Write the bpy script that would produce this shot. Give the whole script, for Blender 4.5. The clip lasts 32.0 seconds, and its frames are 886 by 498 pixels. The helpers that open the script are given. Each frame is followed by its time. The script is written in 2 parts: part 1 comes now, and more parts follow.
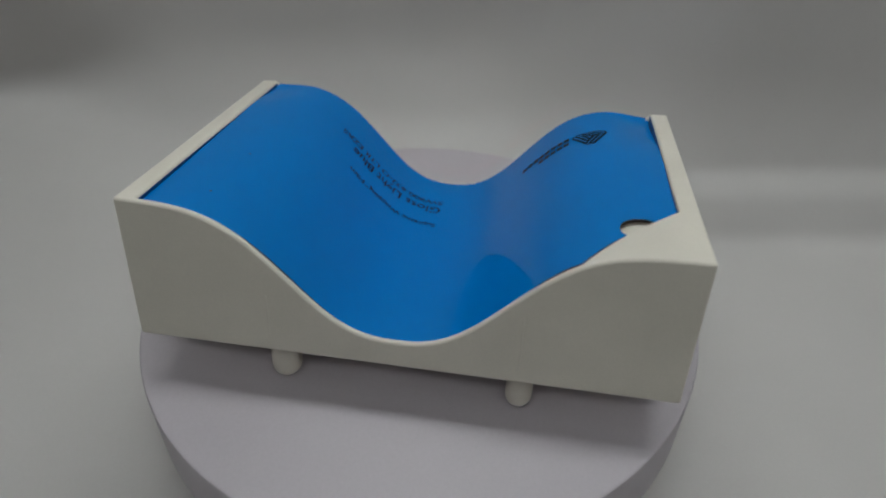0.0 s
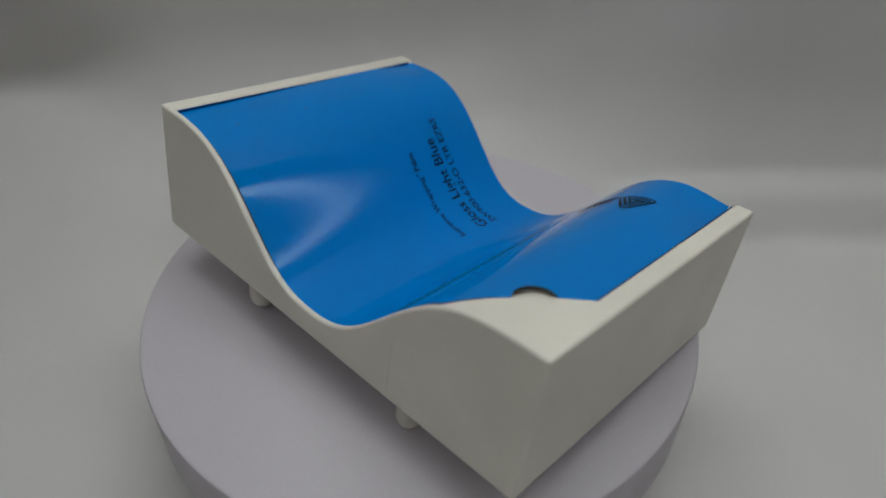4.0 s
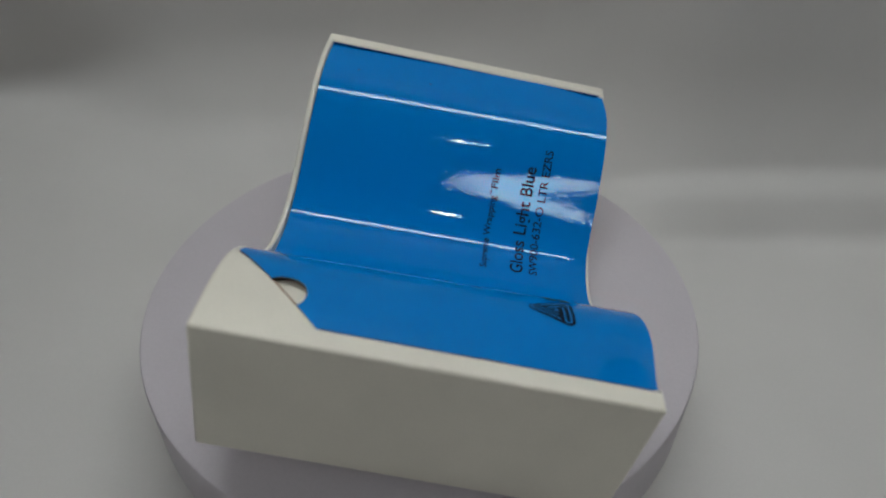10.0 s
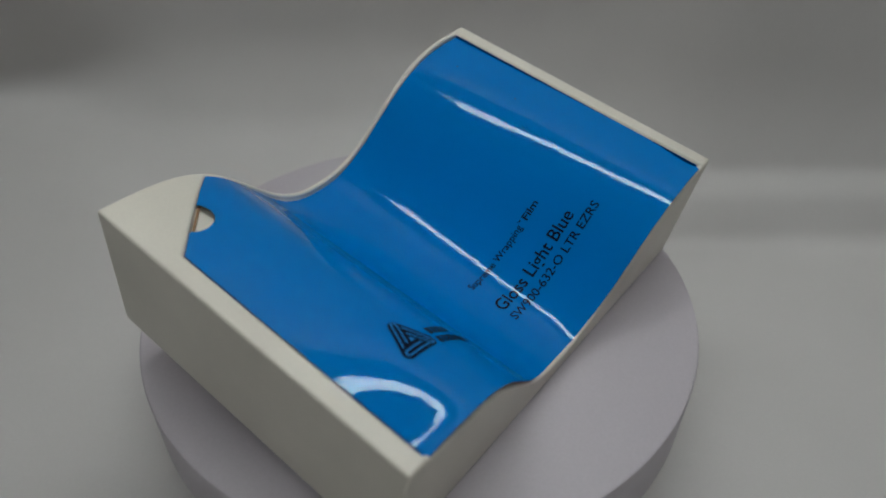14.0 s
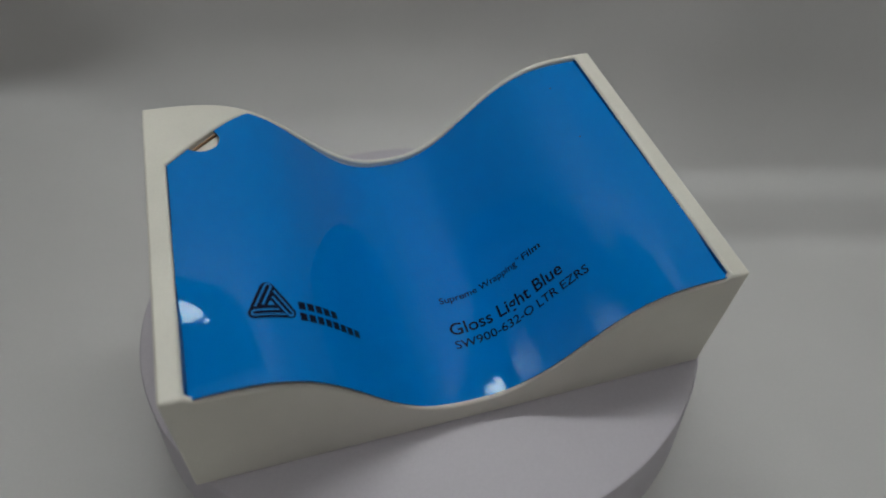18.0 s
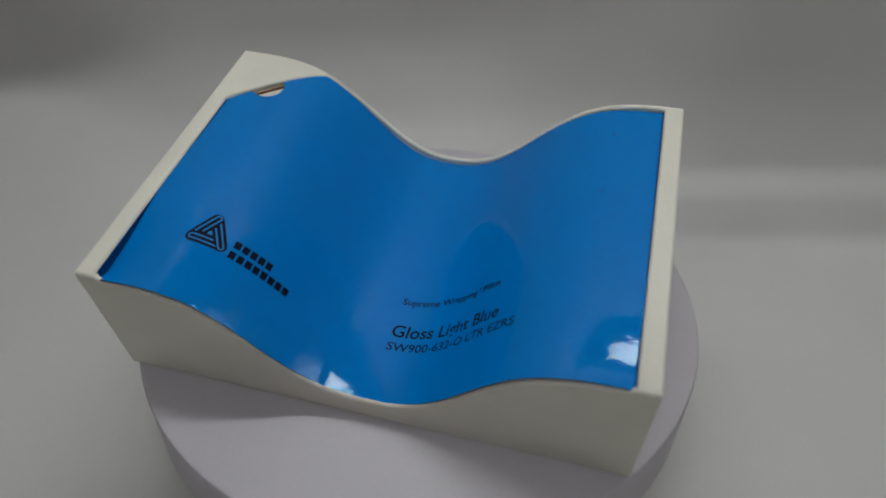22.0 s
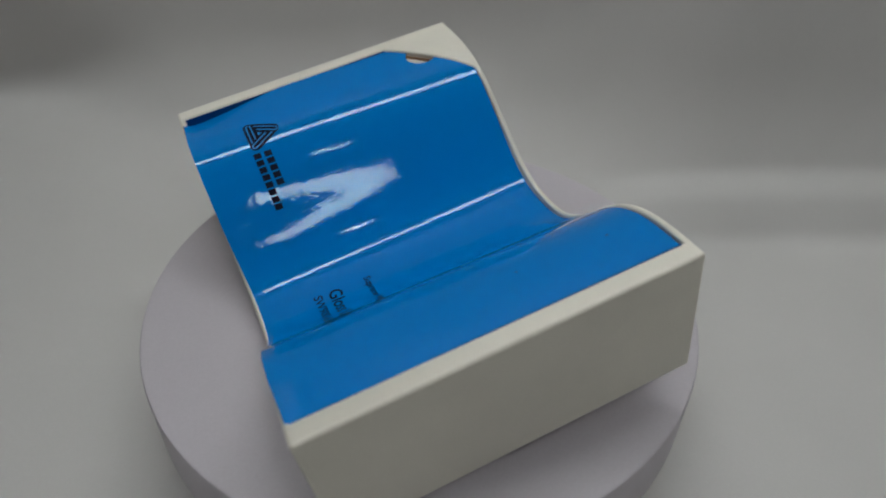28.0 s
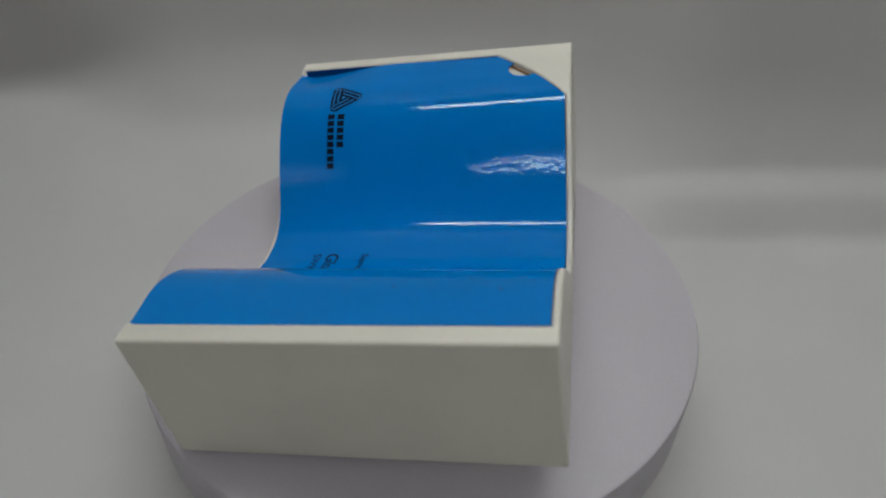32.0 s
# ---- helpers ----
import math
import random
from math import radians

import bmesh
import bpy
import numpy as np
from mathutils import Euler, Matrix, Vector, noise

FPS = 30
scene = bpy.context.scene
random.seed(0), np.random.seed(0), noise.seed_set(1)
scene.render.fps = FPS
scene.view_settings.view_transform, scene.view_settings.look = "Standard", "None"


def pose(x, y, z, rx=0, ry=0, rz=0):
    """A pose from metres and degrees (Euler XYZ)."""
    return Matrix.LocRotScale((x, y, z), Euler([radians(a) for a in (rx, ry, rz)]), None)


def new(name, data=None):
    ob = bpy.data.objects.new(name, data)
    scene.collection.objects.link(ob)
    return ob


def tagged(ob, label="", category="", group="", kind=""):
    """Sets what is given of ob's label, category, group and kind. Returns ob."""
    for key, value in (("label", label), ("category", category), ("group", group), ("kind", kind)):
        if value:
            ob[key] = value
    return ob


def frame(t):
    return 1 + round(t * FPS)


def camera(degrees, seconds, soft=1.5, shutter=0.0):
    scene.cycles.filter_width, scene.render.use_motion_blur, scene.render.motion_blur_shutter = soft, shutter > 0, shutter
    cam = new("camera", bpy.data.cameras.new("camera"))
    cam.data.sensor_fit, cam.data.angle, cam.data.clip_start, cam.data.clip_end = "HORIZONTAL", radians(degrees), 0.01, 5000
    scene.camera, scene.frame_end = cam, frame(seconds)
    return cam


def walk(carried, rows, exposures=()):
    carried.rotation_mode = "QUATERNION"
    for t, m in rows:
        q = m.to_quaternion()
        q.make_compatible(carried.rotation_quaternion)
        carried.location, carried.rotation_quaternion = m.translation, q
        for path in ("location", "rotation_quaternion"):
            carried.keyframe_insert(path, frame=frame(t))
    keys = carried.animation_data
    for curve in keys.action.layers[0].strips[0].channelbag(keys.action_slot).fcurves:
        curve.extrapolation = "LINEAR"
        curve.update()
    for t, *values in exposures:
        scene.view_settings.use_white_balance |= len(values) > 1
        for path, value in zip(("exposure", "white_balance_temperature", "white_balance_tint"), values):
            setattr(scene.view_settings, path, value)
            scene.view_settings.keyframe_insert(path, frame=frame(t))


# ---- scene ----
cam = camera(64.3, 32.0, soft=1.8)
cam.data.dof.use_dof, cam.data.dof.focus_distance, cam.data.dof.aperture_fstop = True, 0.23, 9.0
EYE = pose(0.0, -0.1905, 0.1802, 90 - 39.89, 0, -2.097) @ pose(0, 0, 0, 0, 0, 0.883)
walk(cam, [(0.0, EYE), (32.0, EYE)], exposures=[(0.0, -0.19), (3.0, -0.12), (7.0, -0.13), (10.0, -0.19), (13.0, -0.28), (17.0, -0.28), (20.0, -0.31), (22.0, -0.22), (25.0, -0.14), (28.0, -0.16), (32.0, -0.14)])

# ---- the turn of the platter: seconds, degrees over a steady -8.41 a second ----
DRIFT = [(0.0, 1.0), (1.0, 1.05), (2.0, 0.75), (3.0, 0.42), (6.0, -0.28), (7.0, -0.63), (8.0, -0.85), (9.0, -0.6),
         (10.0, -0.26), (11.0, -0.1), (12.0, 0.0), (13.0, -0.32), (14.0, -0.5), (18.0, -1.0), (19.0, -0.48), (20.0, -0.26),
         (21.0, 0.02), (22.0, 0.2), (23.0, 0.52), (24.0, 0.55), (25.0, 0.35), (27.5, 0.0), (28.0, 0.25), (29.0, 0.48),
         (30.0, 0.56), (31.0, 0.45), (32.0, 0.48)]


def turn(t_and_drift):
    t, drift = t_and_drift
    return 231.09 - 8.4131 * t + drift


# ---- light: three bars of lamps under the tent's roof, a dim room outside ----
LAMP, FRONT_LAMP = 23.0, 17.0
world = bpy.data.worlds.new("room_light")
world.use_nodes = True
world.node_tree.nodes["Background"].inputs["Color"].default_value = (0.75, 0.8, 0.9, 1)
world.node_tree.nodes["Background"].inputs["Strength"].default_value = 0.015
scene.world = world

# ---- sizes of the display block, metres ----
L, W = 0.1629, 0.1127
TILT = 9.585
PEG_V = 0.1022
POCKET, POCKET_REAR = 0.0046, 0.0026
U_IN, V_FRONT, V_BACK = 0.0752, 0.0018, 0.1106
HOLE_U, HOLE_V, HOLE_R = -0.0641, 0.0947, 0.0058


def wave(u):
    """Height of the block's rim over its base at u along its length."""
    return 0.04674 - 0.0378 * math.exp(-(abs(u - 0.0012) / 0.0383) ** 2.55)


def cut_corner(u):
    """The pocket's far side at u, with the one corner cut off."""
    return min(V_BACK, 0.0840 + (u + 0.0752) * 0.9815) if u < 0 else V_BACK


def ease(a, b, x):
    k = min(1.0, max(0.0, (x - a) / (b - a)))
    return k * k * (3 - 2 * k)


# shape of each half of the film: width and power of the wave and how they change towards the rear, the arch over the front wall,
# and the dip at the front corner (depth, where it starts and ends along u and v, a share that runs along the whole end,
# how far the front half stands above the dip, and the rise at the rear end)
FILM_EAST = dict(width=0.03623, widen=0.00111, power=2.636, power_rear=-0.161, arch=-0.00007,
                 dip=0.00148, u0=0.05796, u1=0.07027, v1=0.00155, v2=0.02514, v3=0.00552, sag=0.00049, lift=0.13, rear=0.0002)
FILM_WEST = dict(width=0.03538, widen=0.0018, power=2.707, power_rear=0.131, arch=-0.00036,
                 dip=0.00353, u0=0.05379, u1=0.07868, v1=0.00562, v2=0.0416, v3=0.0045, sag=0.00063, lift=0.13, rear=0.0008)


def film_height(u, v):
    """The film's face: it arches over the front wall on both shoulders, lies in the pocket at the rear and dips at its front corners."""
    f = FILM_EAST if u > 0 else FILM_WEST
    a = abs(u - 0.001) + 1e-9
    k = min(1.0, max(0.0, v / 0.11))
    own = 0.04674 - 0.0378 * math.exp(-(a / (f["width"] + f["widen"] * k)) ** (f["power"] + f["power_rear"] * k))
    arch = f["arch"] * math.exp(-((a - 0.040) / 0.016) ** 2) + 0.00028 * math.exp(-(a / 0.02) ** 2)
    lift = f["lift"] * (1 - ease(0.035, 0.085, v))
    dip = f["dip"] * ease(f["u0"], f["u1"], a) * ((1 - ease(f["v1"], f["v2"], v)) * ease(-0.003, f["v3"], v) - lift)
    corner = dip + f["sag"] * ease(0.055, 0.08, a)
    curl = 0.00040 * (1 - ease(0.0, 0.0075, v)) * math.exp(-(a / 0.012) ** 2)
    return own + arch * (1 - k) - (0.0013 - f["rear"] * ease(0.062, 0.074, a) + 0.0007 * math.exp(-(a / 0.02) ** 2)) * k - corner - curl


def film_front(u):
    """Where the film's front edge lies: over the wall in the middle, inside it at both ends."""
    return 0.0002 + 0.0005 * ease(0.056, 0.0735, abs(u)) + 0.0009 * (1 - ease(0.010, 0.030, abs(u)))


def film_normal(u, v):
    e = 1e-4
    du = (film_height(u + e, v) - film_height(u - e, v)) / (2 * e)
    dv = (film_height(u, v + e) - film_height(u, v - e)) / (2 * e)
    return Vector((-du, -dv, 1)).normalized()


# arc length along the wave at the print, to lay it on the film
ARC_U = np.linspace(-0.0765, 0.0765, 1531)
ARC_W = np.array([film_height(u, 0.028) for u in ARC_U])
ARC_S = np.concatenate([[0], np.cumsum(np.hypot(np.diff(ARC_U), np.diff(ARC_W)))])
ARC_S -= np.interp(0.0, ARC_U, ARC_S)


def on_film(s, v, lift):
    u = float(np.interp(s, ARC_S, ARC_U))
    return Vector((u, v, film_height(u, v))) + film_normal(u, v) * lift


# ---- materials ----
def material(name, color, rough=0.5, metal=0.0, grain=0.0, grain_scale=900.0, stain=0.0, stain_scale=30.0, bump=0.0, bump_scale=600.0,
             glow=0.0, specular=0.5, peel=0.0, gloss=0.0, gloss_color=(1, 1, 1)):
    m = bpy.data.materials.new(name)
    m.use_nodes = True
    tree = m.node_tree
    n, link = tree.nodes, tree.links.new
    b = n["Principled BSDF"]
    b.inputs["Roughness"].default_value = rough
    b.inputs["Metallic"].default_value = metal
    b.inputs["Specular IOR Level"].default_value = specular
    b.inputs["Base Color"].default_value = (*color, 1)
    if glow:
        b.inputs["Emission Color"].default_value = (*color, 1)
        b.inputs["Emission Strength"].default_value = glow
    coords = n.new("ShaderNodeTexCoord")
    source = None
    for amount, scale, detail in ((grain, grain_scale, 3), (stain, stain_scale, 5)):
        if not amount:
            continue
        tex = n.new("ShaderNodeTexNoise")
        tex.inputs["Scale"].default_value = scale
        tex.inputs["Detail"].default_value = detail
        link(coords.outputs["Object"], tex.inputs["Vector"])
        ramp = n.new("ShaderNodeMapRange")
        ramp.inputs["From Min"].default_value, ramp.inputs["From Max"].default_value = 0.3, 0.7
        ramp.inputs["To Min"].default_value, ramp.inputs["To Max"].default_value = 1 - amount, 1 + amount * 0.4
        link(tex.outputs["Fac"], ramp.inputs["Value"])
        mix = n.new("ShaderNodeVectorMath")
        mix.operation = "SCALE"
        if source is None:
            mix.inputs[0].default_value = color
        else:
            link(source, mix.inputs[0])
        link(ramp.outputs["Result"], mix.inputs["Scale"])
        source = mix.outputs["Vector"]
    if source is not None:
        link(source, b.inputs["Base Color"])
    if bump:
        tex = n.new("ShaderNodeTexNoise")
        tex.inputs["Scale"].default_value = bump_scale
        tex.inputs["Detail"].default_value = 5
        link(coords.outputs["Object"], tex.inputs["Vector"])
        bp = n.new("ShaderNodeBump")
        bp.inputs["Strength"].default_value = 1.0
        bp.inputs["Distance"].default_value = bump
        link(tex.outputs["Fac"], bp.inputs["Height"])
        if peel:
            fine = n.new("ShaderNodeTexNoise")
            fine.inputs["Scale"].default_value = 520.0
            fine.inputs["Detail"].default_value = 1
            link(coords.outputs["Object"], fine.inputs["Vector"])
            first = n.new("ShaderNodeBump")
            first.inputs["Strength"].default_value = 1.0
            first.inputs["Distance"].default_value = peel
            link(fine.outputs["Fac"], first.inputs["Height"])
            link(first.outputs["Normal"], bp.inputs["Normal"])
        link(bp.outputs["Normal"], b.inputs["Normal"])
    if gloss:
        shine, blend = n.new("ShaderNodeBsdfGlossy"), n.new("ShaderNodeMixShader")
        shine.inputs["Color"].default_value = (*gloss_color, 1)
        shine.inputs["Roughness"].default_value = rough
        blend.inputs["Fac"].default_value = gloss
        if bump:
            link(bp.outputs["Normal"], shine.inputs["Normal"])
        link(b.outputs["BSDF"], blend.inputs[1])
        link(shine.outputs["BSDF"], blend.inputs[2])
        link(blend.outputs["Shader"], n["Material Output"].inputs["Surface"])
    return m


IVORY = material("ivory_plastic", (0.76, 0.715, 0.62), 0.42, grain=0.03, grain_scale=1400, stain=0.07, stain_scale=35, bump=0.00004, bump_scale=1800)
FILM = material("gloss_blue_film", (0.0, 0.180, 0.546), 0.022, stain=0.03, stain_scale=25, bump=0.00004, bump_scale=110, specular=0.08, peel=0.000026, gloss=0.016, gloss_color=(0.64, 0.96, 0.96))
LINER = material("dark_liner", (0.12, 0.085, 0.065), 0.8, grain=0.1)
# shade of the narrow gaps at the film's two ends, given as a colour
GAP_SHADE = material("navy_gap_shade", (0.002, 0.06, 0.20), 0.5, grain=0.1, specular=0.15)
KRAFT = material("kraft_paper", (0.30, 0.17, 0.09), 0.75, grain=0.1)
INK = material("dark_ink", (0.004, 0.007, 0.02), 0.45, grain=0.1, specular=0.06)
EMBLEM_BLUE = material("emblem_blue", (0.005, 0.19, 0.54), 0.3, grain=0.05, specular=0.15)
DISC = material("platter_plastic", (0.525, 0.483, 0.515), 0.5, grain=0.03, stain=0.03, stain_scale=14, bump=0.00002, bump_scale=1500)
SHEET = material("white_backdrop", (0.575, 0.553, 0.534), 0.6, grain=0.02, stain=0.05, stain_scale=9, bump=0.00006, bump_scale=300)
CLOTH = material("silver_cloth", (0.27, 0.27, 0.275), 0.16, metal=0.9, grain=0.05, stain=0.06, stain_scale=12, bump=0.00003, bump_scale=60)
ROOF_CLOTH = material("dull_grey_cloth", (0.19, 0.19, 0.195), 0.5, grain=0.05, stain=0.06, stain_scale=12, bump=0.00005, bump_scale=90)
GLOW = material("lamp_diffuser", (0.945, 0.995, 1.0), 0.5, glow=LAMP)
SPOT_GLOW = material("bright_lamp_lens", (0.945, 0.995, 1.0), 0.3, glow=105.0)
DIM_GLOW = material("dimmer_lamp_diffuser", (0.945, 0.995, 1.0), 0.5, glow=FRONT_LAMP)
ALU = material("lamp_housing", (0.6, 0.6, 0.6), 0.35, metal=1.0, grain=0.05)
RUBBER = material("dark_rubber", (0.03, 0.03, 0.03), 0.8, grain=0.1)
DUST = material("dark_speck", (0.02, 0.02, 0.03), 0.7, grain=0.1)


# ---- building helpers ----
def part(name, bm, mat, parent=None, label="", smooth=True, angle=35):
    me = bpy.data.meshes.new(name)
    bmesh.ops.recalc_face_normals(bm, faces=bm.faces)
    bm.to_mesh(me)
    bm.free()
    me.materials.append(mat)
    if smooth:
        me.shade_smooth()
        me.set_sharp_from_angle(angle=radians(angle))
    ob = new(name, me)
    if parent is not None:
        ob.parent = parent
    return tagged(ob, label=label) if label else ob


def bevel(ob, width, segments=3, angle=40):
    mod = ob.modifiers.new("edge", "BEVEL")
    mod.width, mod.segments, mod.limit_method, mod.angle_limit = width, segments, "ANGLE", radians(angle)
    mod.harden_normals = False
    return ob


def box(x0, x1, y0, y1, z0, z1):
    bm = bmesh.new()
    v = [bm.verts.new(p) for p in ((x0, y0, z0), (x1, y0, z0), (x1, y1, z0), (x0, y1, z0), (x0, y0, z1), (x1, y0, z1), (x1, y1, z1), (x0, y1, z1))]
    for f in ((0, 3, 2, 1), (4, 5, 6, 7), (0, 1, 5, 4), (1, 2, 6, 5), (2, 3, 7, 6), (3, 0, 4, 7)):
        bm.faces.new([v[i] for i in f])
    return bm


def lathe(outline, steps=96):
    """A solid of revolution about z from (radius, height) pairs, closed at both ends."""
    bm = bmesh.new()
    rings = []
    for r, z in outline:
        rings.append([bm.verts.new((r * math.cos(2 * math.pi * i / steps), r * math.sin(2 * math.pi * i / steps), z)) for i in range(steps)])
    for a, b in zip(rings, rings[1:]):
        for i in range(steps):
            bm.faces.new((a[i], a[(i + 1) % steps], b[(i + 1) % steps], b[i]))
    bm.faces.new(rings[0][::-1])
    bm.faces.new(rings[-1])
    return bm


# ---- the tent: a white sheet that runs from the floor up the rear, cloth walls and roof ----
FLOOR = -0.052
X0, X1, Y0, Y1, ROOF = -0.42, 0.46, -0.60, 0.46, 0.70


# how steeply the sheet rises along its length, degrees, at three places across it: it hangs over at the west end,
# climbs in a wide bow in the middle and has a soft fold along its foot at the east end
STEEP_WEST = [(0.0, 0), (0.100, 0), (0.122, 18), (0.150, 10), (0.188, 14), (0.236, 104), (0.30, 104), (0.34, 88), (2.0, 88)]
STEEP_MID = [(0.0, 0), (0.122, 0), (0.165, 26), (0.205, 62), (0.25, 86), (2.0, 90)]
STEEP_EAST = [(0.0, 0), (0.083, 0), (0.099, 53), (0.109, 53), (0.119, 36), (0.123, 36), (0.135, 68), (0.19, 84), (2.0, 88)]


def steep(rows, s):
    for (a, x), (b, y) in zip(rows, rows[1:]):
        if s <= b:
            return x + (y - x) * ease(a, b, s)
    return rows[-1][1]


SHEET_S = np.concatenate([np.linspace(Y0 + 0.02, 0.0, 24, endpoint=False), np.linspace(0.0, 0.40, 200, endpoint=False), np.linspace(0.40, 1.02, 36)])
ANGLES = [np.array([steep(rows, max(0.0, s)) for s in SHEET_S]) for rows in (STEEP_WEST, STEEP_MID, STEEP_EAST)]


def sheet_line(x):
    """The backdrop sheet's points at x, from its front edge along the floor and up the rear."""
    west, east = 1 - ease(-0.225, -0.13, x), ease(0.04, 0.16, x)
    angle = np.radians(ANGLES[0] * west + ANGLES[1] * (1 - west - east) + ANGLES[2] * east)
    step = np.diff(SHEET_S, prepend=SHEET_S[0])
    y, z = SHEET_S[0] + np.cumsum(np.cos(angle) * step), np.cumsum(np.sin(angle) * step)
    return [(x, min(a, Y1 - 0.004), min(FLOOR + b, ROOF - 0.002) + 0.0006 * noise.noise((x * 9, s * 9, 0))) for a, b, s in zip(y, z, SHEET_S)]


bm = bmesh.new()
xs = np.linspace(X0 + 0.045, X1 - 0.03, 111)
grid = [[bm.verts.new(p) for p in sheet_line(x)] for x in xs]
for a, b in zip(grid, grid[1:]):
    for i in range(len(SHEET_S) - 1):
        bm.faces.new((a[i], b[i], b[i + 1], a[i + 1]))
backdrop = tagged(part("backdrop", bm, SHEET, angle=80), "white paper backdrop sheet curving up behind the turntable", "backdrop", kind="structure")
mod = backdrop.modifiers.new("thickness", "SOLIDIFY")
mod.thickness, mod.offset = 0.0008, -1

tagged(part("floor", box(X0 - 0.05, X1 + 0.03, Y0, Y1, FLOOR - 0.020, FLOOR - 0.0125), CLOTH, smooth=False), "silver cloth floor of a photo tent", "floor", kind="structure")


def side_wall(name, x, lean, thick):
    """A cloth side wall that stands a few degrees out of square, so that the tent narrows to the rear."""
    bm = box(min(0, thick), max(0, thick), Y0 - 0.002, Y1, FLOOR - 0.012, ROOF)
    bmesh.ops.rotate(bm, verts=bm.verts, matrix=Matrix.Rotation(radians(lean), 3, "Z"))
    bmesh.ops.translate(bm, verts=bm.verts, vec=(x, 0, 0))
    tagged(part(name, bm, CLOTH, smooth=False), "silver cloth side wall of a photo tent", "wall", kind="structure")


side_wall("wall_west", X0, -4.0, -0.006)
side_wall("wall_east", X1, 2.0, 0.006)
tagged(part("wall_north", box(X0 - 0.01, X1 + 0.01, Y1 + 0.001, Y1 + 0.007, FLOOR - 0.012, ROOF - 0.001), CLOTH, smooth=False), "silver cloth rear wall of a photo tent", "wall", kind="structure")
tagged(part("ceiling", box(X0 - 0.06, X1 + 0.04, Y0 - 0.01, Y1 + 0.01, ROOF + 0.0005, ROOF + 0.006), ROOF_CLOTH, smooth=False), "dull grey cloth roof of a photo tent", "ceiling", kind="structure")
# the front wall has a wide opening
bm = bmesh.new()
for x0, x1, z0, z1 in ((X0 - 0.05, -0.36, FLOOR - 0.012, ROOF), (0.40, X1 + 0.03, FLOOR - 0.012, ROOF), (-0.36, 0.40, 0.60, ROOF)):
    piece = box(x0, x1, Y0 - 0.009, Y0 - 0.003, z0, z1)
    me = bpy.data.meshes.new("piece")
    piece.to_mesh(me)
    piece.free()
    bm.from_mesh(me)
    bpy.data.meshes.remove(me)
tagged(part("wall_south", bm, CLOTH, smooth=False), "silver cloth front wall with a wide opening", "wall", kind="structure")


# ---- lamps under the roof ----
def led_bar(x0, x1, y, width, glow):
    bar = tagged(new("led_bar"), "slim white lamp bar in an aluminium channel under the roof", "lamp", "lamp bars under the roof")
    bar.location = ((x0 + x1) / 2, y, ROOF)
    h = (x1 - x0) / 2
    bevel(part("housing", box(-h, h, -width / 2 - 0.002, width / 2 + 0.002, -0.008, 0), ALU, bar), 0.0008)
    part("diffuser", box(-h + 0.004, h - 0.004, -width / 2, width / 2, -0.0105, -0.0085), glow, bar, "glowing white diffuser", smooth=False)
    for x in (-h - 0.003, h):
        bevel(part("end_cap", box(x, x + 0.003, -width / 2 - 0.003, width / 2 + 0.003, -0.011, 0), RUBBER, bar, "dark end cap"), 0.0006)
    return bar


led_bar(-0.262, 0.365, 0.077, 0.047, GLOW)
led_bar(-0.325, -0.066, -0.523, 0.053, DIM_GLOW)
led_bar(0.078, 0.325, -0.523, 0.053, DIM_GLOW)

spot = tagged(new("led_spot"), "three tiny bright lamps in a round dark housing under the roof", "lamp")
spot.location = (0.107, -0.29, ROOF)
part("housing", lathe([(0.026, 0.0), (0.026, -0.005), (0.024, -0.006)], 48), RUBBER, spot)
for x in (-0.015, 0.0, 0.015):
    lens = part("lens", lathe([(0.0068, -0.006), (0.0068, -0.0066), (0.0048, -0.0075)], 32), SPOT_GLOW, spot, "glowing clear lens")
    lens.location.x = x

# ---- turntable ----
turntable = tagged(new("turntable"), "round white motorised turntable with a plain platter", "turntable")
turntable.location = (-0.0006, 0.0016, FLOOR + 0.0006)
TOP = -turntable.location.z
base = part("base", lathe([(0.094, 0.0), (0.0965, 0.0015), (0.0965, 0.020), (0.095, 0.0215)]), DISC, turntable)
platter = part("platter", lathe([(0.0975, 0.0225), (0.0993, 0.0235), (0.1, 0.026), (0.1, TOP - 0.0012), (0.0996, TOP - 0.0004), (0.0988, TOP)], 160), DISC, turntable, "smooth pale lilac-white platter")

# ---- display block ----
display = tagged(new("display_block"), "ivory plastic display block with a wavy top holding blue film", "display stand")


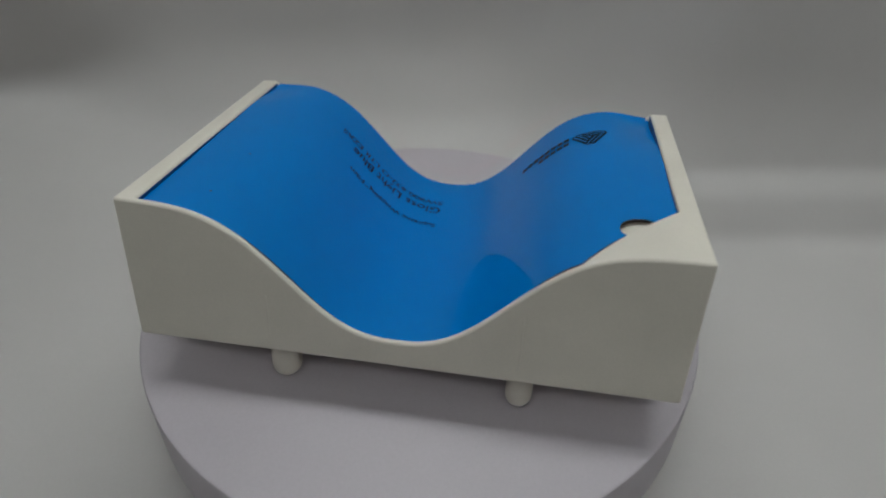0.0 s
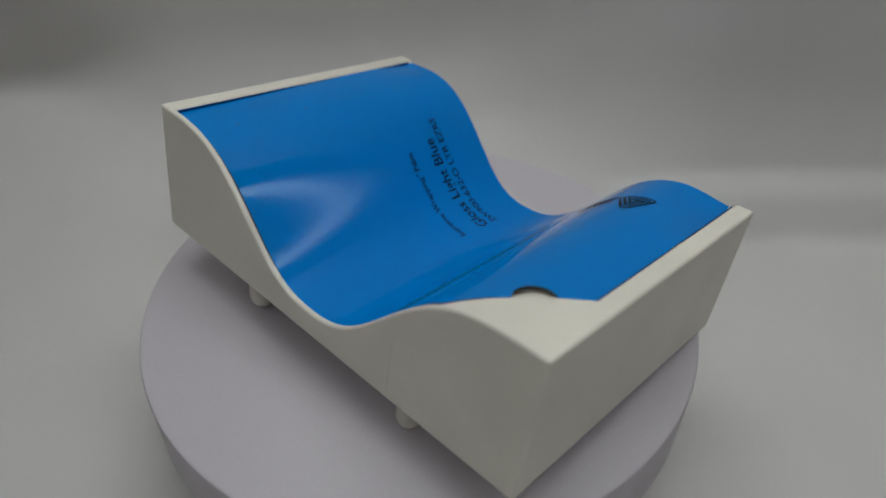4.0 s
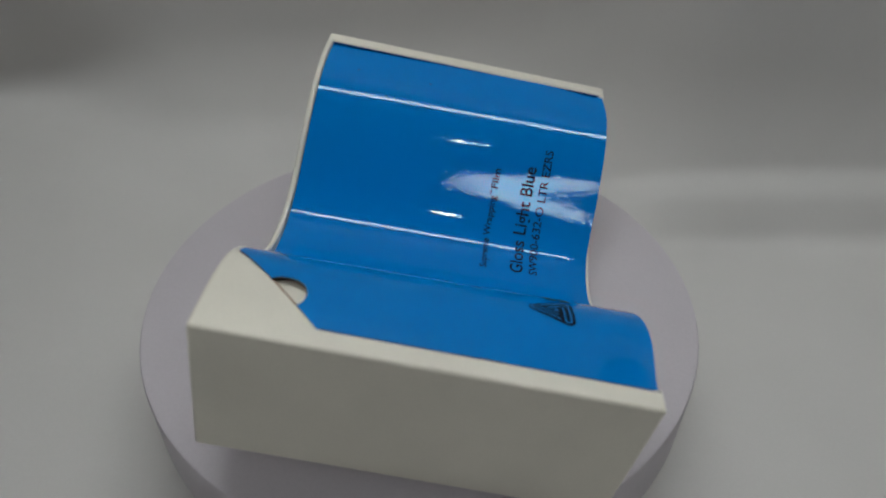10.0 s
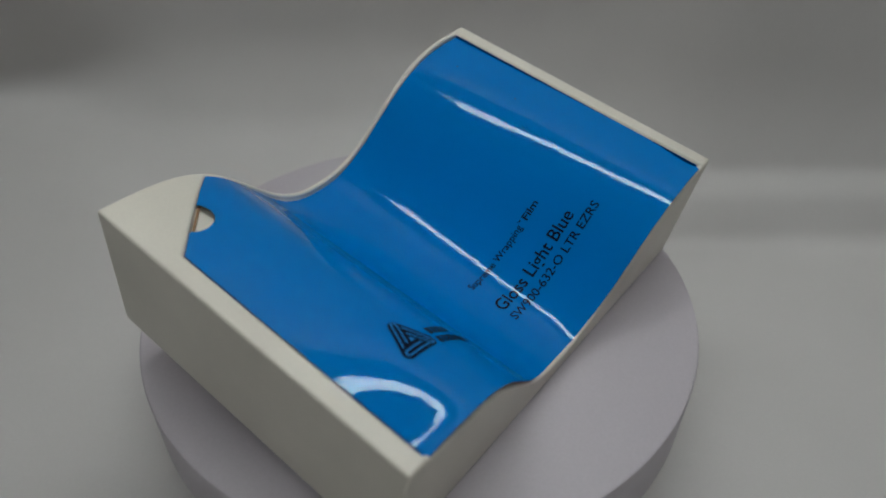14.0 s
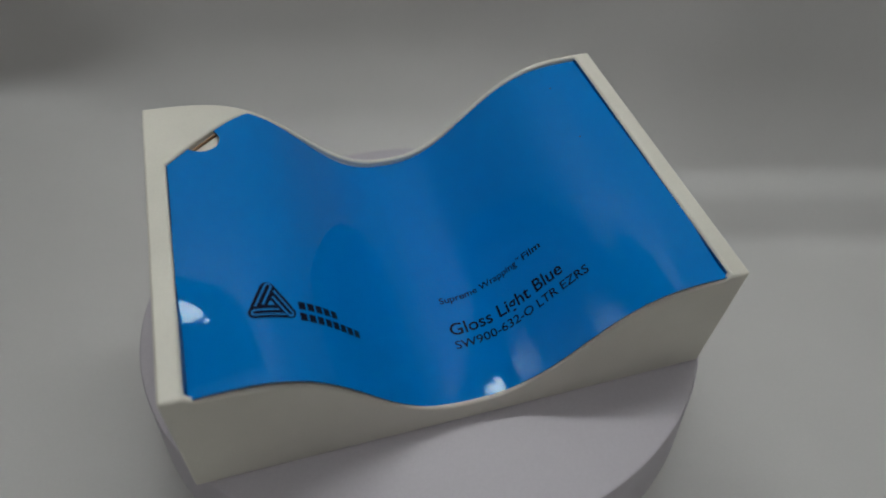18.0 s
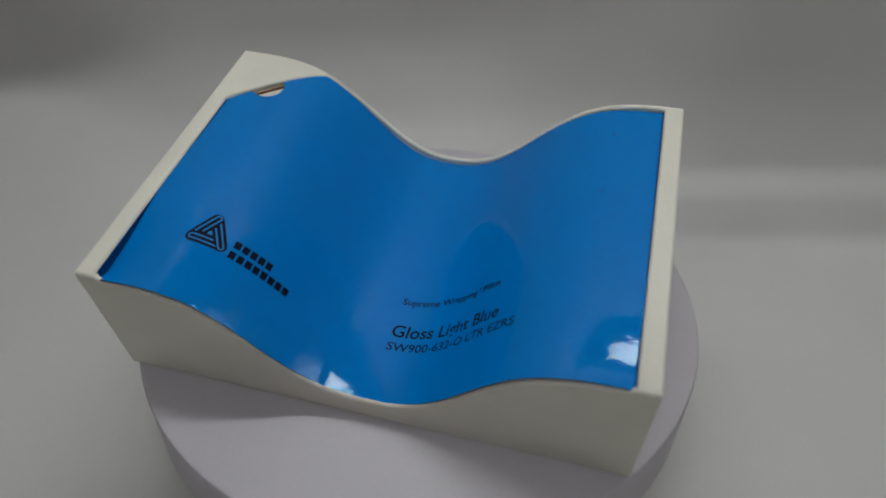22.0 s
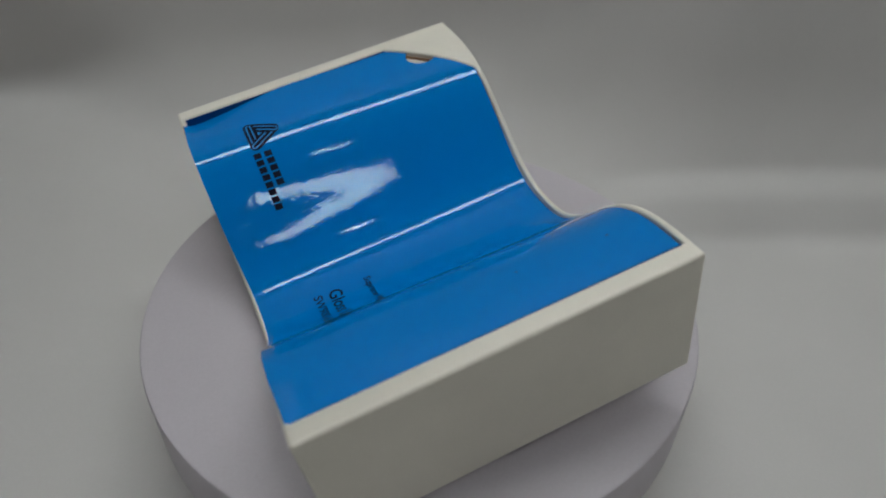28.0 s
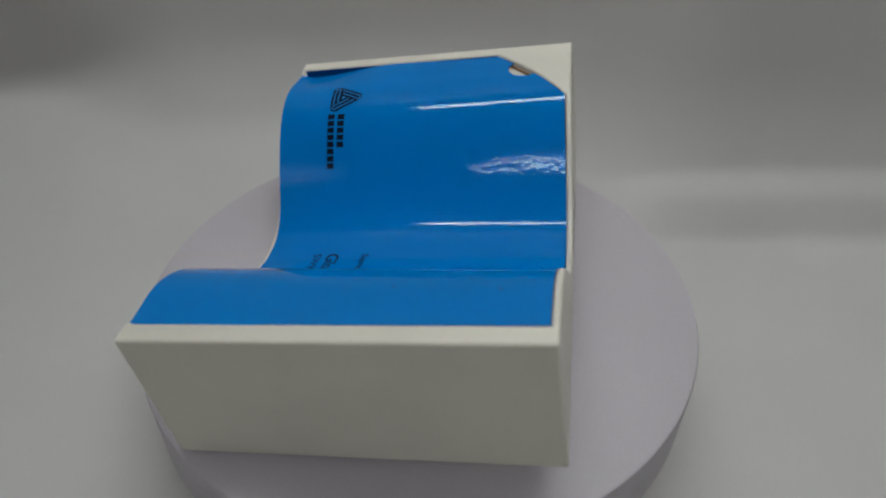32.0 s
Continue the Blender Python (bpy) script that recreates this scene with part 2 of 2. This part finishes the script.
def block_body():
    """The hollow-topped block: a wavy rim round a pocket that follows the wave."""
    bm = bmesh.new()
    cut = -0.0752 + (V_BACK - 0.0840) / 0.9815
    us = sorted(set([-L / 2, L / 2, -U_IN, U_IN, cut] + [round(x, 5) for x in np.linspace(-0.0735, 0.0735, 99)]))

    def section(u, pocket):
        w = wave(u)
        far = cut_corner(u)
        low, low_rear = (w - POCKET, w - POCKET_REAR) if pocket else (w, w)
        lip = w - ((0.0012 if u > 0 else 0.0019) if pocket else 0.0) * ease(0.044, 0.058, abs(u)) * (1 - ease(0.0735, 0.0752, abs(u)))
        return [bm.verts.new(p) for p in ((u, 0, 0), (u, 0, lip), (u, V_FRONT, lip), (u, V_FRONT, low), (u, far, low_rear), (u, far, w), (u, W, w), (u, W, 0))]

    def plain(u):
        w = wave(u)
        return [bm.verts.new(p) for p in ((u, 0, 0), (u, 0, w), (u, V_FRONT, w), (u, cut_corner(u) if u > -U_IN - 1e-6 else cut_corner(-U_IN), w), (u, W, w), (u, W, 0))]

    first, last = plain(-L / 2), plain(L / 2)
    inner = [section(u, True) for u in us if -U_IN - 1e-6 <= u <= U_IN + 1e-6]
    for a, b in zip(inner, inner[1:]):
        for i in range(8):
            j = (i + 1) % 8
            bm.faces.new((a[i], a[j], b[j], b[i]))
    for end, s in ((first, inner[0]), (last, inner[-1])):
        bm.faces.new((end[0], end[1], s[1], s[0]))
        bm.faces.new((end[1], end[2], s[2], s[1]))
        bm.faces.new((end[2], end[3], s[5], s[2]))
        bm.faces.new((end[3], end[4], s[6], s[5]))
        bm.faces.new((end[4], end[5], s[7], s[6]))
        bm.faces.new((end[5], end[0], s[0], s[7]))
        bm.faces.new((s[2], s[5], s[4], s[3]))
        bm.faces.new(end)
    return bm


body = part("body", block_body(), IVORY, display, angle=40)
bevel(body, 0.0009, 4, 50)


def peg(u, r):
    length = (PEG_V * math.sin(radians(TILT))) / math.cos(radians(TILT)) - 0.0003
    outline = [(r, 0.002), (r, -(length - r))]
    outline += [(r * math.cos(a), -(length - r) - r * math.sin(a)) for a in np.linspace(0.2, 1.45, 8)]
    ob = part("peg", lathe(outline, 32), IVORY, display, "short round-tipped ivory foot")
    ob.location = (u, PEG_V, 0)


peg(-0.0360, 0.0042)
peg(0.0390, 0.0048)


def mould_seam(u, z0, z1):
    """A faint seam that the mould left on the block's rear face, over a foot."""
    bm = bmesh.new()
    rows = []
    for k in np.linspace(0, 1, 9):
        half = 0.0006 * math.sin(math.pi * (0.08 + 0.84 * k)) + 0.0001
        z = z0 + (z1 - z0) * k
        rows.append([bm.verts.new(p) for p in ((u - half, W - 0.0004, z), (u - half * 0.3, W + 0.00016, z), (u + half * 0.3, W + 0.00016, z), (u + half, W - 0.0004, z))])
    for a, b in zip(rows, rows[1:]):
        for i in range(4):
            bm.faces.new((a[i], a[(i + 1) % 4], b[(i + 1) % 4], b[i]))
    bm.faces.new(rows[0])
    bm.faces.new(rows[-1])
    part("mould_seam", bm, IVORY, display, "faint raised mould seam", angle=60)


mould_seam(-0.0350, 0.002, 0.0235)
mould_seam(0.0394, 0.006, 0.0200)


def film_sheet(drop, thick, gap):
    """The sheet over the pocket, with a cut corner and half of a punched hole at that edge."""
    bm = bmesh.new()
    lo, hi = -U_IN + gap, U_IN - gap
    marks = [HOLE_U - HOLE_R * 0.7135, HOLE_U + HOLE_R * 0.7135, HOLE_U + HOLE_R]
    us = sorted(set([lo, hi] + [round(x, 6) for x in np.linspace(lo, hi, 181)] + list(np.linspace(marks[0], marks[2], 24)) + [marks[1]]))
    us = [u for i, u in enumerate(us) if i == 0 or u - us[i - 1] > 1e-6]

    def pt(u, v):
        return bm.verts.new(Vector((u, v, film_height(u, v))) - film_normal(u, v) * drop)

    def line(u):
        return cut_corner(u) - gap

    def lower(u):
        if marks[0] < u < marks[2] - 1e-7:
            return min(line(u), HOLE_V - math.sqrt(max(0, HOLE_R ** 2 - (u - HOLE_U) ** 2)))
        return line(u)

    steps = 22
    columns = []
    for u in us:
        end = lower(u)
        if abs(u - marks[2]) < 1e-6:
            end = HOLE_V
        near = film_front(u)
        columns.append([pt(u, near + (end - near) * (i / steps) ** 1.5) for i in range(steps + 1)])
    for k in range(len(us) - 1):
        a, b = columns[k], columns[k + 1]
        if abs(us[k] - marks[2]) < 1e-6:
            for i in range(steps):
                bm.faces.new((a[i], b[i], b[i + 1], a[i + 1])) if i < steps - 1 else bm.faces.new((a[i], b[i], b[i + 1], pt(us[k], line(us[k])), a[i + 1]))
            continue
        for i in range(steps):
            bm.faces.new((a[i], b[i], b[i + 1], a[i + 1]))
    # the sliver between the hole and the cut edge
    sliver = [u for u in us if marks[1] - 1e-6 <= u <= marks[2] + 1e-6]
    pairs = [(pt(u, min(line(u), HOLE_V + math.sqrt(max(0, HOLE_R ** 2 - (u - HOLE_U) ** 2)))), pt(u, line(u) + 1e-6)) for u in sliver]
    for a, b in zip(pairs, pairs[1:]):
        bm.faces.new((a[0], b[0], b[1], a[1]))
    bmesh.ops.remove_doubles(bm, verts=bm.verts, dist=2e-6)
    # thickness: a second face below, joined along the outline
    bmesh.ops.recalc_face_normals(bm, faces=bm.faces)
    if sum(f.normal.z for f in bm.faces) < 0:
        bmesh.ops.reverse_faces(bm, faces=bm.faces)
    bm.verts.index_update()
    rim = [(e.verts[0], e.verts[1]) for e in bm.edges if e.is_boundary]
    under = {v: bm.verts.new(v.co - film_normal(v.co.x, v.co.y) * thick) for v in list(bm.verts)}
    for f in list(bm.faces):
        bm.faces.new([under[v] for v in reversed(f.verts)])
    for a, b in rim:
        bm.faces.new((a, b, under[b], under[a]))
    return bm


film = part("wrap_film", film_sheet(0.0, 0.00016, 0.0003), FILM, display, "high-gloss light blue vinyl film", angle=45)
part("liner", film_sheet(0.0002, 0.0003, 0.0001), LINER, display, "dark adhesive liner under the film", angle=45)


def end_gap_strip(side):
    """An added strip against the pocket's end wall, its navy standing in for the gap's shade."""
    bm = bmesh.new()
    rows = []
    u = side * (U_IN - 0.00012)
    end = cut_corner(u) - 0.0004
    for v in np.linspace(V_FRONT + 0.0004, end, 40):
        foot = film_height(u, v) - 0.0004
        top = max(foot + 0.0001, wave(u) - 0.0005)
        rows.append([bm.verts.new((u - side * d, v, z)) for d in (0.0, 0.00035) for z in (foot, top)])
    for a, b in zip(rows, rows[1:]):
        for i, j in ((0, 1), (1, 3), (3, 2), (2, 0)):
            bm.faces.new((a[i], a[j], b[j], b[i]))
    for row in (rows[0], rows[-1]):
        bm.faces.new([row[i] for i in (0, 1, 3, 2)])
    part("end_gap_strip", bm, GAP_SHADE, display, "navy strip standing in for the shaded gap at the end wall", smooth=False)


end_gap_strip(-1)
end_gap_strip(1)

# a strip of the liner folded up against the cut wall, seen through the punched hole
bm = bmesh.new()
steps = [-0.0715 + 0.0012 * i for i in range(16)]
rows = []
for u in steps:
    v = cut_corner(u) - 0.0006
    top = film_height(u, v) - 0.0010
    rows.append([bm.verts.new((u + d, v - d, z)) for d in (0.0, 0.0004) for z in (top, max(top - 0.0010, wave(u) - POCKET_REAR + 0.0001))])
for a, b in zip(rows, rows[1:]):
    for i, j in ((0, 1), (1, 3), (3, 2), (2, 0)):
        bm.faces.new((a[i], a[j], b[j], b[i]))
bm.faces.new([rows[0][i] for i in (0, 1, 3, 2)])
bm.faces.new([rows[-1][i] for i in (0, 1, 3, 2)])
part("liner_fold", bm, KRAFT, display, "brown paper edge inside the punched hole", smooth=False)

# ---- print on the film ----
def lay(me, s0, v0, width, height, name, mat, label="", lift=0.00008):
    """Scales a flat mesh to a width and height and lays it on the film with its lower corner at arc s0, depth v0."""
    bm = bmesh.new()
    bm.from_mesh(me)
    x0, x1 = min(v.co.x for v in bm.verts), max(v.co.x for v in bm.verts)
    for v in bm.verts:
        v.co = Vector(((v.co.x - x0) / (x1 - x0) * width, v.co.y * height, 0))
    for _ in range(3):
        long = [e for e in bm.edges if e.calc_length() > 0.0011]
        if long:
            bmesh.ops.subdivide_edges(bm, edges=long, cuts=1)
            bmesh.ops.triangulate(bm, faces=[f for f in bm.faces if len(f.verts) > 4])
    for v in bm.verts:
        v.co = on_film(s0 + v.co.x, v0 + v.co.y, lift)
    return part(name, bm, mat, film, label)


def line_of_text(words, s0, v0, width, cap, weight, name, label):
    cu = bpy.data.curves.new("words", "FONT")
    cu.body, cu.size, cu.offset, cu.resolution_u = words, 1.0, weight, 4
    ob = new("words", cu)
    bpy.context.view_layer.update()
    me = bpy.data.meshes.new_from_object(ob.evaluated_get(bpy.context.evaluated_depsgraph_get()))
    bpy.data.objects.remove(ob)
    lay(me, s0, v0, width, cap / 0.70, name, INK, label)
    bpy.data.meshes.remove(me)


line_of_text("Supreme Wrapping", 0.0017, 0.0378, 0.0297, 0.0025, 0.016, "text_line", "small dark printed line of text")
line_of_text("TM", 0.0317, 0.0396, 0.0015, 0.0007, 0.03, "text_mark", "tiny raised printed mark")
line_of_text("Film", 0.0342, 0.0378, 0.0075, 0.0025, 0.022, "text_line", "small dark printed word")
line_of_text("Gloss Light Blue", 0.0017, 0.0247, 0.0428, 0.0046, 0.014, "text_line", "large dark printed colour name")
line_of_text("SW900-632-O LTR EZRS", 0.0017, 0.0194, 0.0502, 0.0030, 0.012, "text_line", "dark printed code")


def bars(s0, s1, v0, height, count):
    step = (s1 - s0) / count
    for i in range(count):
        bm = box(0, 1, 0, 1, 0, 0.001)
        bmesh.ops.delete(bm, geom=[f for f in bm.faces if f.normal.z < 0.5 and f.calc_center_median().z < 0.0009], context="FACES")
        me = bpy.data.meshes.new("bar")
        bm.to_mesh(me)
        bm.free()
        lay(me, s0 + i * step, v0, step * 0.78, height, "print_bar", INK)
        bpy.data.meshes.remove(me)


bars(-0.0568, -0.0428, 0.0236, 0.0027, 5)
bars(-0.0569, -0.0345, 0.0197, 0.0027, 8)


def rounded(points, r, steps=8):
    """A polygon with rounded corners, as a flat mesh's outline."""
    out = []
    for i, p in enumerate(points):
        p, a, b = Vector(p), Vector(points[i - 1]), Vector(points[(i + 1) % len(points)])
        da, db = (a - p).normalized(), (b - p).normalized()
        half = da.angle(db) / 2
        centre = p + (da + db).normalized() * (r / math.sin(half))
        start = (p + da * (r / math.tan(half))) - centre
        end = (p + db * (r / math.tan(half))) - centre
        for k in range(steps + 1):
            d = start.lerp(end, k / steps).normalized() * r
            out.append(centre + d)
    return out


def flat(outline, name, mat, label="", lift=0.00008):
    bm = bmesh.new()
    bm.faces.new([bm.verts.new((p.x, p.y, 0)) for p in outline])
    bmesh.ops.triangulate(bm, faces=bm.faces)
    for _ in range(3):
        long = [e for e in bm.edges if e.calc_length() > 0.0012]
        if long:
            bmesh.ops.subdivide_edges(bm, edges=long, cuts=1)
            bmesh.ops.triangulate(bm, faces=[f for f in bm.faces if len(f.verts) > 3])
    for v in bm.verts:
        v.co = on_film(v.co.x, v.co.y, lift)
    return part(name, bm, mat, film, label)


TRI = [(-0.0722, 0.0200), (-0.0565, 0.0200), (-0.0651, 0.0345)]
flat(rounded([Vector((*p, 0)) for p in TRI], 0.0020), "emblem", INK, "dark rounded triangle printed on the film")


def hairpin(start, along, length, width, t):
    """A thin hairpin outline: two rails joined by a round end at start."""
    n = Vector((-along.y, along.x, 0))
    path = [start + along * length * 1.0 - n * width]
    path += [start - along * (width * math.sin(a)) - n * (width * math.cos(a)) for a in np.linspace(0, math.pi, 9)]
    path += [start + along * length * 0.82 + n * width]
    left, right = [], []
    for i, p in enumerate(path):
        d = (path[min(i + 1, len(path) - 1)] - path[max(i - 1, 0)]).normalized()
        side = Vector((-d.y, d.x, 0)) * t
        left.append(p + side)
        right.append(p - side)
    flat(left + right[::-1], "emblem_stripe", EMBLEM_BLUE, "", 0.00014)


for i in range(3):
    p, q = Vector((*TRI[i], 0)), Vector((*TRI[(i + 1) % 3], 0))
    d = (q - p).normalized()
    inward = Vector((-d.y, d.x, 0))
    hairpin(p + d * 0.0031 + inward * 0.0020, d, (q - p).length * 0.50, 0.00080, 0.00025)
middle = sum((Vector((*p, 0)) for p in TRI), Vector()) / 3
flat([middle + (Vector((*p, 0)) - middle) * 0.11 for p in TRI], "emblem_stripe", EMBLEM_BLUE, "", 0.00014)


def speck(s_u, v, r):
    s = float(np.interp(s_u, ARC_U, ARC_S))
    flat([Vector((s + r * math.cos(a) * (1 + 0.4 * math.sin(3 * a)), v + r * math.sin(a), 0)) for a in np.linspace(0, 2 * math.pi, 9)[:-1]], "speck", DUST, "tiny dark speck", 0.0001)


speck(0.0599, 0.0973, 0.0004)
speck(0.0592, 0.0694, 0.00035)

SEAT = pose(-0.05298, -0.02456, 0.0002, 0, 0, -62.825) @ pose(0, 0, 0, TILT, 0, 0)


def motions():
    walk(display, [(row[0], pose(0, 0, 0, 0, 0, turn(row)) @ SEAT) for row in DRIFT])
    walk(platter, [(row[0], pose(0, 0, 0, 0, 0, turn(row))) for row in DRIFT])


motions()
